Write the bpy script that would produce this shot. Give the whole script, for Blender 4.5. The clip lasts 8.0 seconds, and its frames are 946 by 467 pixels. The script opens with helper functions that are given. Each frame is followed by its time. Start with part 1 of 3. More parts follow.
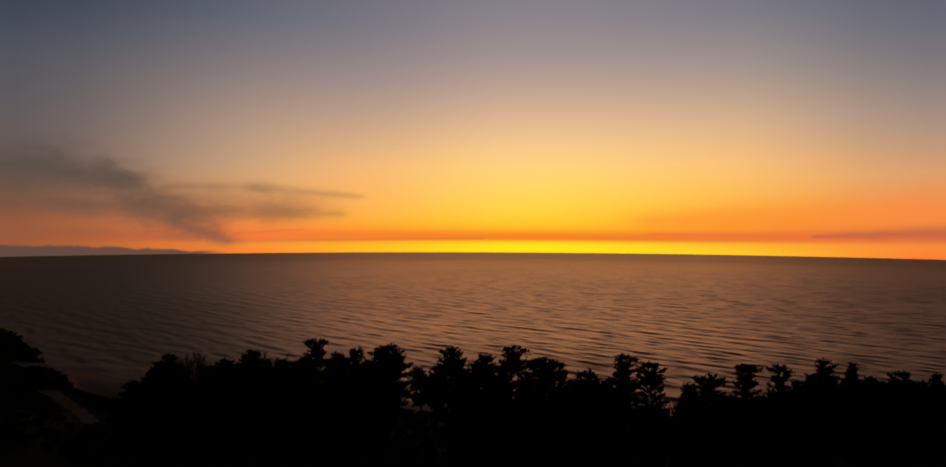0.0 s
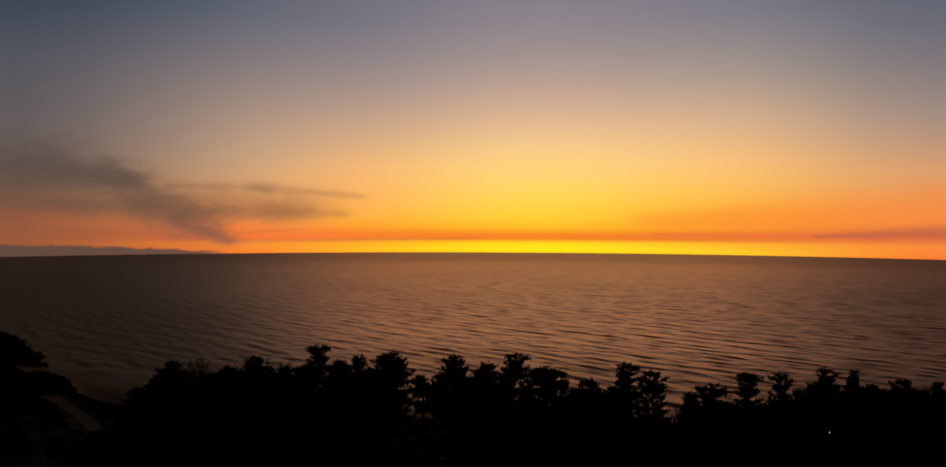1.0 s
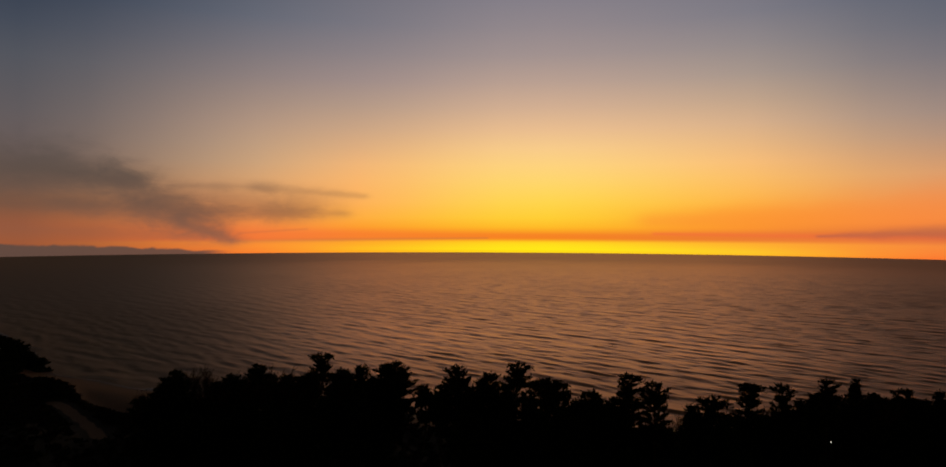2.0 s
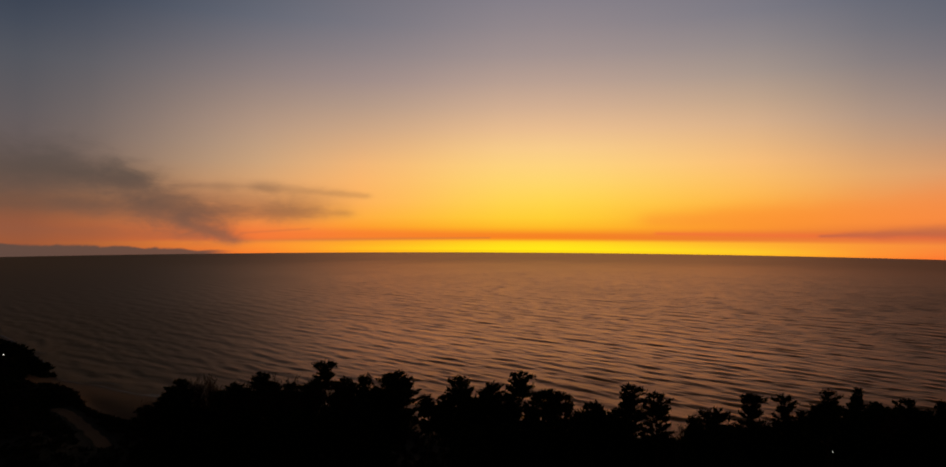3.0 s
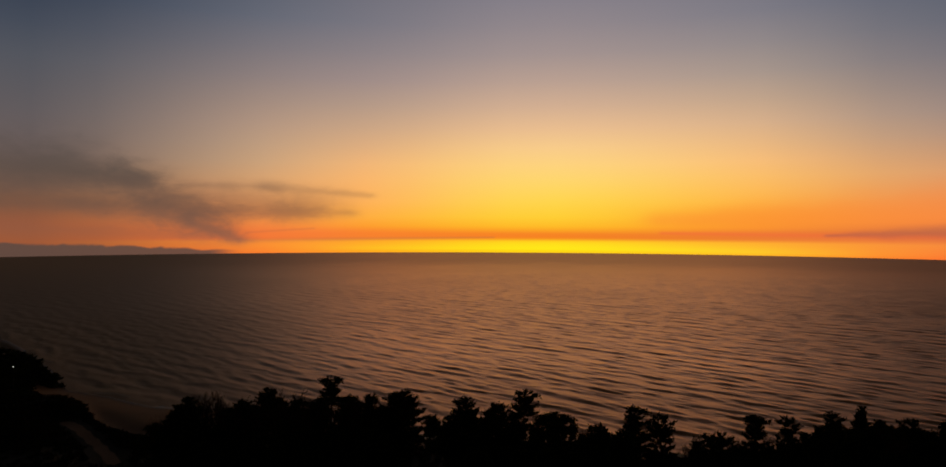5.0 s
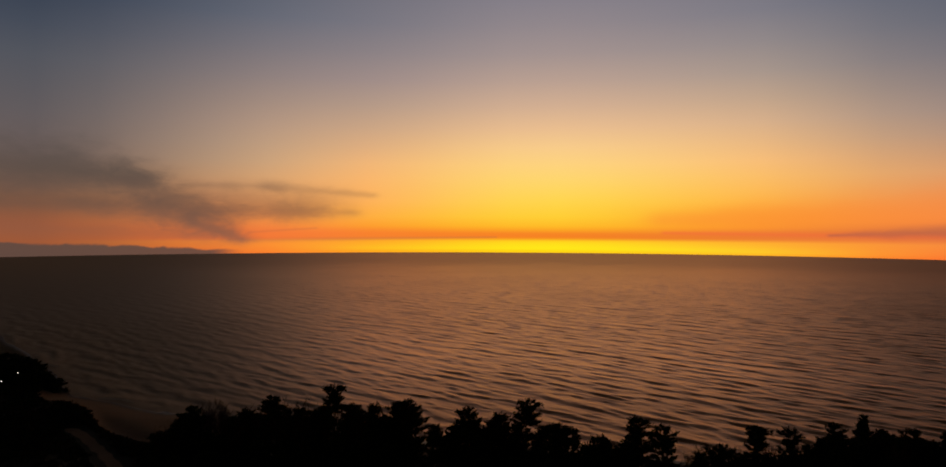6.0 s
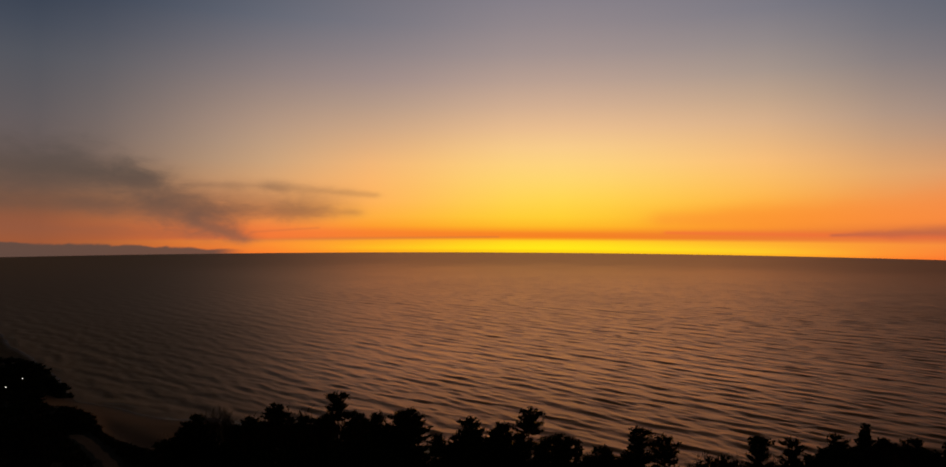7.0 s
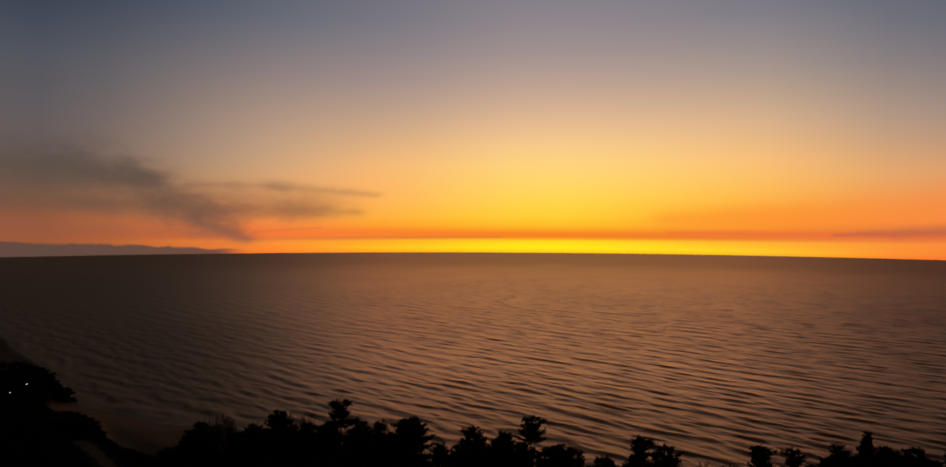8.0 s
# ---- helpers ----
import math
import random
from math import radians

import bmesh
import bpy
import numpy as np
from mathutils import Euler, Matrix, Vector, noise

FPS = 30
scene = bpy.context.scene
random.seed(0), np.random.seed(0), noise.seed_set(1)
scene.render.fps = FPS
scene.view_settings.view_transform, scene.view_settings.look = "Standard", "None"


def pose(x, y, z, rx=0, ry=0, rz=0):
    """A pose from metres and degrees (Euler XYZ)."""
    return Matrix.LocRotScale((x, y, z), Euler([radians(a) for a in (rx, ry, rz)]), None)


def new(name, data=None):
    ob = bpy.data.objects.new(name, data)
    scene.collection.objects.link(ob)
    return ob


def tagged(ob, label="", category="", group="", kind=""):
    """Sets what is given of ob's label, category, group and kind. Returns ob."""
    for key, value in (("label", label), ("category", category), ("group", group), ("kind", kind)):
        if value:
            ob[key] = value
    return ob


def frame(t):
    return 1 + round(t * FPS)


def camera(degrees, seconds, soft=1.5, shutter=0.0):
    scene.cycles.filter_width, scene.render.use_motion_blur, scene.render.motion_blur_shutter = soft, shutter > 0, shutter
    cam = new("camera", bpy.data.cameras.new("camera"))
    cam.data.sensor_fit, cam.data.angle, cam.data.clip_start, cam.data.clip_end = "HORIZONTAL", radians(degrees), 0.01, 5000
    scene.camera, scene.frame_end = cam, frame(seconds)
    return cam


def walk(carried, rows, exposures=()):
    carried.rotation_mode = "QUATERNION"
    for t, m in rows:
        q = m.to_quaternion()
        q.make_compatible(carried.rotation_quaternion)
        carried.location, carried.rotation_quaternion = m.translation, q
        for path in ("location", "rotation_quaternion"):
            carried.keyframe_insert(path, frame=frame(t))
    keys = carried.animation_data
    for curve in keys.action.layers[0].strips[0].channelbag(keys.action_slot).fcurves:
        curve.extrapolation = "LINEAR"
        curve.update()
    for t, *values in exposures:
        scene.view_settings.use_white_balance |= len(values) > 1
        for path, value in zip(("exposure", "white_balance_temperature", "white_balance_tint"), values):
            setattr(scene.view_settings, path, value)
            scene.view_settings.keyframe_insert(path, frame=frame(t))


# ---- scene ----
F_DEG = 70.0

# ---- camera: a drone that climbs 12.3 m over the shore and turns a little to its left ----
cam = camera(F_DEG, 8.0, soft=1.6)
CLIMB = [(0.0, 0.0), (0.5, .048), (1.0, .103), (1.5, .166), (3.0, .358), (3.5, .430), (4.0, .497),
         (4.5, .558), (6.0, .752), (6.5, .818), (7.0, .880), (7.5, .942), (8.0, 1.0)]
LAKE_END = 4600.0    # metres to the lake's horizon
BEND, SLANT = 1000.0, 0.0359     # the sheet bends down over the first stretch, then falls evenly


def fall(x, y):
    """How far the lake's sheet has fallen away at a place, so that it ends at a bowed horizon."""
    r_ = np.hypot(x, y)
    return SLANT * np.where(r_ < BEND, r_ * r_ / (2 * BEND), r_ - BEND / 2)


def pose_at(s):
    h = 35.17 + 12.26 * s
    dip = math.degrees(math.atan((h + float(fall(LAKE_END, 0.0))) / LAKE_END))
    return pose(-0.5 * s, -2.8 * s, h, 90 + 1.605 - dip, -0.18, 1.45 * s)


walk(cam, [(t, pose_at(s)) for t, s in CLIMB])


# ---- world: the sky a few minutes after sunset ----
def lin(r, g, b):
    return tuple((c / 255 / 12.92) if c <= 10 else (((c / 255) + 0.055) / 1.055) ** 2.4 for c in (r, g, b)) + (1.0,)


world = bpy.data.worlds.new("dusk_sky")
scene.world = world
world.use_nodes = True
wt = world.node_tree
wt.nodes.clear()


class G:
    """Short hand for node graphs."""

    def __init__(self, tree):
        self.t = tree

    def n(self, kind, **kw):
        nd = self.t.nodes.new(kind)
        for k, v in kw.items():
            setattr(nd, k, v)
        return nd

    def put(self, sock, v):
        if isinstance(v, bpy.types.NodeSocket):
            self.t.links.new(v, sock)
        else:
            sock.default_value = v

    def m(self, op, a, b=0.0, c=0.0):
        nd = self.n("ShaderNodeMath", operation=op)
        for i, v in enumerate((a, b, c)):
            self.put(nd.inputs[i], v)
        return nd.outputs[0]

    def step(self, v, lo, hi, a=0.0, b=1.0):
        nd = self.n("ShaderNodeMapRange", interpolation_type="SMOOTHSTEP")
        for i, x in enumerate((v, lo, hi, a, b)):
            self.put(nd.inputs[i], x)
        return nd.outputs[0]

    def ramp(self, fac, stops):
        nd = self.n("ShaderNodeValToRGB")
        els = nd.color_ramp.elements
        while len(els) < len(stops):
            els.new(0.5)
        for e, (p, c) in zip(els, stops):
            e.position, e.color = p, c
        self.put(nd.inputs[0], fac)
        return nd.outputs[0]

    def mix(self, fac, a, b, blend="MIX"):
        nd = self.n("ShaderNodeMix", data_type="RGBA", blend_type=blend)
        self.put(nd.inputs[0], fac), self.put(nd.inputs[6], a), self.put(nd.inputs[7], b)
        return nd.outputs[2]

    def noise(self, vec, scale, detail=4.0, rough=0.55, distortion=0.0):
        nd = self.n("ShaderNodeTexNoise")
        if vec is not None:
            self.put(nd.inputs["Vector"], vec)
        for k, v in (("Scale", scale), ("Detail", detail), ("Roughness", rough), ("Distortion", distortion)):
            nd.inputs[k].default_value = v
        return nd.outputs["Fac"]

    def xyz(self, x, y, z):
        nd = self.n("ShaderNodeCombineXYZ")
        for i, v in enumerate((x, y, z)):
            self.put(nd.inputs[i], v)
        return nd.outputs[0]


g = G(wt)
way = g.n("ShaderNodeTexCoord").outputs["Generated"]
sep = g.n("ShaderNodeSeparateXYZ")
g.put(sep.inputs[0], way)
DEG = 57.29578
el = g.m("ADD", g.m("MULTIPLY", g.m("ARCSINE", sep.outputs[2]), DEG), 0.16)     # elevation in degrees, with the lift of the air
az = g.m("MULTIPLY", g.m("ARCTAN2", sep.outputs[0], sep.outputs[1]), DEG)  # azimuth from the lake's middle, to the right
# the bands over the horizon bend a little: elevation over the visible horizon
fac = g.m("DIVIDE", g.m("ADD", el, 2.5), 32.5)


def at(deg):
    return (deg + 2.5) / 32.5


# the glow from its left to its right, as ramps of elevation at six azimuths
FAR_LEFT = [(-2.4, (145, 78, 49)), (-1.2, (158, 88, 55)), (0.1, (154, 89, 60)), (1.8, (126, 86, 64)), (3.2, (120, 92, 77)), (5.3, (110, 94, 90)),
            (7.5, (100, 92, 93)), (11.8, (84, 86, 94)), (15.7, (60, 69, 85)), (20.0, (35, 44, 59)), (29.0, (17, 22, 32))]
LEFT = [(-2.4, (252, 128, 44)), (-1.7, (253, 146, 50)), (-1.2, (253, 148, 52)), (-1.03, (246, 122, 54)), (-0.5, (245, 124, 58)), (0.3, (250, 146, 66)), (1.2, (240, 152, 80)), (2.2, (230, 158, 96)),
        (3.7, (222, 166, 112)), (5.6, (205, 165, 126)), (8.4, (181, 151, 130)), (12.5, (140, 127, 127)), (16.9, (101, 105, 118)), (29.0, (52, 59, 75))]
MID = [(-2.4, (255, 165, 15)), (-2.2, (255, 205, 18)), (-1.85, (255, 233, 25)), (-1.4, (255, 222, 28)), (-1.17, (255, 200, 30)), (-1.02, (246, 138, 34)),
       (-0.7, (246, 124, 38)), (-0.35, (252, 160, 36)), (0.0, (255, 187, 40)), (0.7, (255, 206, 52)), (2.0, (255, 213, 76)), (3.6, (255, 215, 106)),
       (6.0, (254, 209, 136)), (8.5, (231, 187, 145)), (11.0, (198, 167, 147)), (14.0, (164, 147, 144)), (18.3, (132, 127, 137)),
       (29.0, (100, 102, 119))]
NEAR_LEFT = [(-2.4, (254, 150, 25)), (-1.85, (255, 192, 35)), (-1.2, (255, 168, 40)), (-1.02, (248, 130, 44)), (-0.5, (249, 130, 46)), (0.0, (254, 160, 46)), (0.7, (255, 176, 62)),
             (2.2, (255, 181, 92)), (4.8, (248, 186, 117)), (7.3, (216, 172, 132)), (9.5, (188, 158, 136)), (12.1, (160, 141, 137)), (16.0, (124, 121, 130)), (29.0, (75, 80, 97))]
RIGHT = [(-2.4, (255, 165, 34)), (-1.95, (255, 210, 40)), (-1.2, (255, 178, 46)), (-1.02, (238, 128, 48)), (-0.7, (234, 122, 48)), (0.0, (253, 155, 46)), (1.1, (254, 170, 54)), (2.0, (255, 184, 70)),
         (3.5, (254, 194, 98)), (5.4, (250, 194, 124)), (8.2, (220, 179, 140)), (12.7, (163, 148, 142)), (17.1, (124, 122, 133)), (29.0, (87, 90, 107))]
FAR_RIGHT = [(-2.4, (252, 112, 44)), (-1.8, (252, 132, 54)), (-1.2, (248, 140, 60)), (-0.5, (212, 108, 62)), (0.5, (248, 140, 66)), (1.8, (238, 148, 82)), (4.0, (220, 159, 109)),
             (7.4, (171, 145, 130)), (11.6, (127, 120, 124)), (15.5, (96, 101, 115)), (29.0, (57, 63, 81))]
ANCHORS = ((-33.0, FAR_LEFT), (-17.0, LEFT), (-9.0, NEAR_LEFT), (5.0, MID), (20.0, RIGHT), (33.0, FAR_RIGHT))
STEPS = (-2.4, -2.2, -2.0, -1.85, -1.6, -1.4, -1.2, -1.03, -0.85, -0.6, -0.35, 0.0, 0.4, 0.8, 1.4, 2.1, 3.0, 4.0, 5.2, 6.6, 8.2, 10.0, 12.0, 14.2, 16.5, 19.0, 23.0, 29.0)


def hermite(x, xs, ys):
    """A smooth curve through the points, with no overshoot."""
    d = np.diff(ys) / np.diff(xs)
    m = np.concatenate(([d[0]], np.where(d[:-1] * d[1:] > 0, 2 * d[:-1] * d[1:] / np.where(d[:-1] + d[1:] == 0, 1, d[:-1] + d[1:]), 0.0), [d[-1]]))
    k = int(np.clip(np.searchsorted(xs, x) - 1, 0, len(xs) - 2))
    h = xs[k + 1] - xs[k]
    t = np.clip((x - xs[k]) / h, 0, 1)
    return ((2 * t ** 3 - 3 * t ** 2 + 1) * ys[k] + (t ** 3 - 2 * t ** 2 + t) * h * m[k]
            + (-2 * t ** 3 + 3 * t ** 2) * ys[k + 1] + (t ** 3 - t ** 2) * h * m[k + 1])


def dusk(azimuth, elevation):
    columns = np.array([[np.interp(elevation, [e for e, _ in st], [c[k] for _, c in st]) for k in range(3)] for _, st in ANCHORS])
    xs = np.array([a for a, _ in ANCHORS])
    return lin(*[float(np.clip(hermite(azimuth, xs, columns[:, k]), 0, 255)) for k in range(3)])


sky = None
for here in range(-38, 39, 4):
    tone = g.ramp(fac, [(at(e), dusk(here, e)) for e in STEPS])
    if sky is None:
        sky = tone
    else:
        nd = g.n("ShaderNodeMapRange", interpolation_type="LINEAR")
        for i, v in enumerate((az, before, here, 0.0, 1.0)):
            g.put(nd.inputs[i], v)
        sky = g.mix(nd.outputs[0], sky, tone)
    before = here

# clouds: soft streaks over the lake's left half
flow = g.xyz(g.m("MULTIPLY", az, 0.15), g.m("MULTIPLY", el, 0.25), 3.7)
warp = g.m("SUBTRACT", g.noise(flow, 2.4, 4.0, 0.55, 0.6), 0.5)
fine = g.noise(g.xyz(g.m("MULTIPLY", az, 0.22), g.m("MULTIPLY", el, 0.8), 1.3), 2.4, 6.0, 0.62, 0.4)


def streak(a0, e0, a1, e1, w0, w1, amount, rag=1.0):
    """A cloud from one (azimuth, elevation) to another, as thick as w0 and w1 at its ends."""
    dx, dy = a1 - a0, e1 - e0
    n2 = dx * dx + dy * dy
    ex = g.m("SUBTRACT", az, a0)
    ey = g.m("SUBTRACT", el, e0)
    t = g.m("DIVIDE", g.m("ADD", g.m("MULTIPLY", ex, dx), g.m("MULTIPLY", ey, dy)), n2)
    tc = g.m("MINIMUM", g.m("MAXIMUM", t, 0.0), 1.0)
    px = g.m("SUBTRACT", ex, g.m("MULTIPLY", tc, dx))
    py = g.m("SUBTRACT", ey, g.m("MULTIPLY", tc, dy))
    px = g.m("MULTIPLY", px, 0.45)
    d = g.m("SQRT", g.m("ADD", g.m("MULTIPLY", px, px), g.m("MULTIPLY", py, py)))
    w = g.m("ADD", g.m("MULTIPLY", tc, w1 - w0), w0)
    d = g.m("DIVIDE", d, w)
    d = g.m("MAXIMUM", g.m("ADD", d, g.m("MULTIPLY", warp, 1.8 * rag)), 0.0)
    d = g.m("MAXIMUM", g.m("ADD", d, g.m("MULTIPLY", g.m("SUBTRACT", fine, 0.5), 0.9 * rag)), 0.0)
    return g.m("MULTIPLY", g.m("POWER", 2.71828, g.m("MULTIPLY", g.m("MULTIPLY", d, d), -1.3)), amount)


def pix(x, y):
    """Degrees for a place in the opening view, as (right, up) from its middle."""
    return (math.degrees(math.atan((x - 784) / 1120)), math.degrees(math.atan((373 - y) / math.hypot(1120, x - 784))))


SMOKE = [
    (-140, 262, 70, 268, 2.2, 1.9, .60, .7),
    (60, 268, 200, 296, 1.8, 1.0, .52, .6),
    (-100, 292, 180, 300, 1.2, 1.2, .42, .6),
    (-80, 334, 150, 338, .75, .70, .42, .6),
    (120, 338, 290, 348, .80, 1.0, .42, .6),
    (195, 300, 305, 352, 1.3, 1.4, .60, .8),
    (225, 345, 335, 380, 1.1, .90, .58, .7),
    (295, 370, 376, 395, .80, .50, .72, .6),
]
VEILS = [
    (280, 305, 430, 307, .28, .50, .27, .6),
    (420, 308, 595, 322, .50, .26, .27, .6),
    (325, 350, 470, 349, .70, .95, .36, .6),
    (450, 350, 560, 351, .95, .42, .34, .6),
    (310, 328, 510, 334, 1.3, 1.1, .28, .5),
    (-80, 374, 290, 390, .8, .4, .24, .6),
    (360, 398, 800, 391, .24, .08, .26, .3),
    (390, 384, 500, 377, .14, .10, .18, .4),
]
clear = None
for (x0, y0, x1, y1, w0, w1, amt, rag) in SMOKE + VEILS:
    one = g.m("SUBTRACT", 1.0, streak(*pix(x0, y0), *pix(x1, y1), w0, w1, amt, rag))
    clear = one if clear is None else g.m("MULTIPLY", clear, one)
cover = g.m("SUBTRACT", 1.0, clear)
dusk_cloud = g.ramp(fac, [(at(-2.0), lin(150, 95, 75)), (at(-0.8), lin(136, 92, 72)), (at(1.5), lin(108, 82, 69)), (at(4.0), lin(90, 77, 70)), (at(8.0), lin(88, 83, 82))])
sky = g.mix(cover, sky, dusk_cloud)
# low bank on the far shore, and the grey streak on the other side
lid = g.m("ADD", g.m("MULTIPLY", az, -0.050), -2.97)
lid = g.m("ADD", lid, g.m("MULTIPLY", warp, 0.75))
bank = g.m("MULTIPLY", g.step(g.m("SUBTRACT", el, lid), 0.14, -0.10, 0.0, 0.92), g.step(az, -19.5, -22.5))
sky = g.mix(bank, sky, lin(92, 73, 65))
sky = g.mix(streak(*pix(1080, 383), *pix(1620, 389), .16, .42, .55, .4), sky, lin(242, 108, 58))
sky = g.mix(streak(*pix(1350, 386), *pix(1720, 374), .14, .85, .5, .6), sky, lin(150, 90, 76))

# a deeper orange veil that widens to the right
sky = g.mix(streak(*pix(1080, 362), *pix(1700, 330), .75, 1.9, .36, .3), sky, lin(252, 132, 50))

# unseen dark sky added past the left edge, to dim the bay's reflections
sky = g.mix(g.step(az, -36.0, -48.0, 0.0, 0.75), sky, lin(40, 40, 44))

# the rest of the dome: a dusk sky, dim behind the camera and overhead
dome = g.n("ShaderNodeTexSky", sky_type="NISHITA", sun_disc=False, sun_elevation=radians(1.0), sun_rotation=radians(6.0))
low = g.m("MAXIMUM", g.step(el, 18.6, 27.0), g.step(g.m("ABSOLUTE", az), 48.0, 100.0))
dim = g.mix(1.0, dome.outputs[0], (0.020, 0.014, 0.0095, 1.0), "MULTIPLY")
sky = g.mix(low, sky, dim)
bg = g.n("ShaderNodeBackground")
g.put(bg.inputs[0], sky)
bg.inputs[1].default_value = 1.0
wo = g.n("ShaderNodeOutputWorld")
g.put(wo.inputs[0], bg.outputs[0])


# ---- materials ----
def material(name, base, dark, rough=0.9, scale=1.0, bump=0.3, spec=0.3, detail=6.0):
    """A dull natural surface: two colours mixed by broad stains and fine grain, with relief."""
    m = bpy.data.materials.new(name)
    m.use_nodes = True
    q = G(m.node_tree)
    p = m.node_tree.nodes["Principled BSDF"]
    co = q.n("ShaderNodeTexCoord").outputs["Object"]
    broad = q.noise(co, 0.35 * scale, 3.0)
    fineg = q.noise(co, 6.0 * scale, detail)
    rnd = q.n("ShaderNodeNewGeometry").outputs["Random Per Island"]
    f = q.m("ADD", q.m("MULTIPLY", broad, 0.5), q.m("ADD", q.m("MULTIPLY", fineg, 0.35), q.m("MULTIPLY", rnd, 0.15)))
    q.put(p.inputs["Base Color"], q.mix(q.step(f, 0.3, 0.7), (*dark, 1.0), (*base, 1.0)))
    p.inputs["Roughness"].default_value = rough
    p.inputs["Specular IOR Level"].default_value = spec
    b = q.n("ShaderNodeBump")
    b.inputs["Strength"].default_value, b.inputs["Distance"].default_value = bump, 0.05 / scale
    q.put(b.inputs["Height"], fineg)
    q.put(p.inputs["Normal"], b.outputs[0])
    return m


NEEDLE = material("pine_needles", (0.045, 0.065, 0.030), (0.018, 0.028, 0.014), 0.85, 1.5, 0.1, 0.15)
BARK = material("pine_bark", (0.10, 0.075, 0.055), (0.04, 0.03, 0.024), 0.95, 2.0, 0.6, 0.1)
TWIG = material("bare_twigs", (0.11, 0.07, 0.055), (0.05, 0.032, 0.026), 0.9, 2.0, 0.3, 0.1)
BRUSH = material("dune_brush", (0.045, 0.04, 0.025), (0.016, 0.015, 0.010), 0.95, 1.0, 0.2, 0.1)
METAL = material("painted_steel", (0.06, 0.06, 0.06), (0.03, 0.03, 0.03), 0.5, 4.0, 0.1, 0.4)

# ground: forest floor, dune grass, bare sand; how much sand is stored with the sheet
GROUND = bpy.data.materials.new("sand_and_forest_floor")
GROUND.use_nodes = True
q = G(GROUND.node_tree)
p = GROUND.node_tree.nodes["Principled BSDF"]
co = q.n("ShaderNodeTexCoord").outputs["Object"]
sand = q.n("ShaderNodeAttribute", attribute_name="sand").outputs["Fac"]
wet = q.n("ShaderNodeAttribute", attribute_name="wet").outputs["Fac"]
patch = q.noise(co, 0.22, 5.0, 0.6)
grain = q.noise(co, 3.0, 6.0, 0.65)
floor_col = q.mix(grain, (0.016, 0.014, 0.009, 1), (0.045, 0.036, 0.022, 1))
sand_col = q.mix(q.m("ADD", q.m("MULTIPLY", patch, 0.6), q.m("MULTIPLY", grain, 0.4)), (0.24, 0.14, 0.09, 1), (0.38, 0.24, 0.155, 1))
edge = q.m("ADD", sand, q.m("MULTIPLY", q.m("SUBTRACT", patch, 0.5), 0.5))
col = q.mix(q.step(edge, 0.35, 0.65), floor_col, sand_col)
col = q.mix(wet, col, (0.07, 0.05, 0.036, 1))
q.put(p.inputs["Base Color"], col)
q.put(p.inputs["Roughness"], q.m("SUBTRACT", 0.95, q.m("MULTIPLY", wet, 0.55)))
p.inputs["Specular IOR Level"].default_value = 0.2
b = q.n("ShaderNodeBump")
b.inputs["Strength"].default_value, b.inputs["Distance"].default_value = 0.5, 0.15
q.put(b.inputs["Height"], q.m("ADD", grain, patch))
q.put(p.inputs["Normal"], b.outputs[0])

# lake water: tinted gloss, ripples finer than the waves of the mesh, foam where waves break
WATER = bpy.data.materials.new("lake_water")
WATER.use_nodes = True
q = G(WATER.node_tree)
p = WATER.node_tree.nodes["Principled BSDF"]
co = q.n("ShaderNodeTexCoord").outputs["Object"]
mp = q.n("ShaderNodeMapping")
mp.inputs["Rotation"].default_value = (0, 0, radians(33))
mp.inputs["Scale"].default_value = (0.35, 1.0, 1.0)
q.put(mp.inputs[0], co)
rip = q.noise(mp.outputs[0], 0.9, 5.0, 0.62)
swell = q.noise(mp.outputs[0], 0.24, 4.0, 0.55)
gust = q.noise(co, 0.012, 3.0, 0.5)
foam = q.n("ShaderNodeAttribute", attribute_name="foam").outputs["Fac"]
fo = q.step(q.m("MULTIPLY", foam, q.m("ADD", 0.35, rip)), 0.5, 0.75)
b = q.n("ShaderNodeBump")
b.inputs["Distance"].default_value = 0.35
q.put(b.inputs["Height"], q.m("ADD", q.m("MULTIPLY", rip, 0.5), q.m("MULTIPLY", swell, 0.55)))
WATER.node_tree.nodes.remove(p)
deep = q.n("ShaderNodeBsdfDiffuse")
q.put(deep.inputs[0], q.mix(fo, (0.030, 0.022, 0.014, 1), (0.60, 0.51, 0.43, 1)))
gloss = q.n("ShaderNodeBsdfGlossy")
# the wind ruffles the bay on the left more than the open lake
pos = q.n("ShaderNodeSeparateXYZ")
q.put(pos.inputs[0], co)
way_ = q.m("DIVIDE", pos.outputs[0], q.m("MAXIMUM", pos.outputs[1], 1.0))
away = q.n("ShaderNodeVectorMath", operation="LENGTH")
q.put(away.inputs[0], co)
dist = away.outputs["Value"]
bay = q.m("ADD", q.m("MULTIPLY", q.step(way_, -0.12, -0.70, 0.0, 0.32), q.step(dist, 450.0, 200.0, 1.0, 1.6)), q.step(way_, 0.30, 0.80, 0.0, 0.16))
# the far ripples lie too close to tell apart: less relief, more haze in the gloss
q.put(b.inputs["Strength"], q.step(dist, 220.0, 800.0, 0.55, 0.08))
open_lake = q.m("ADD", q.step(dist, 130.0, 235.0, 0.46, 0.305), q.step(dist, 500.0, 1500.0, 0.0, 0.08))
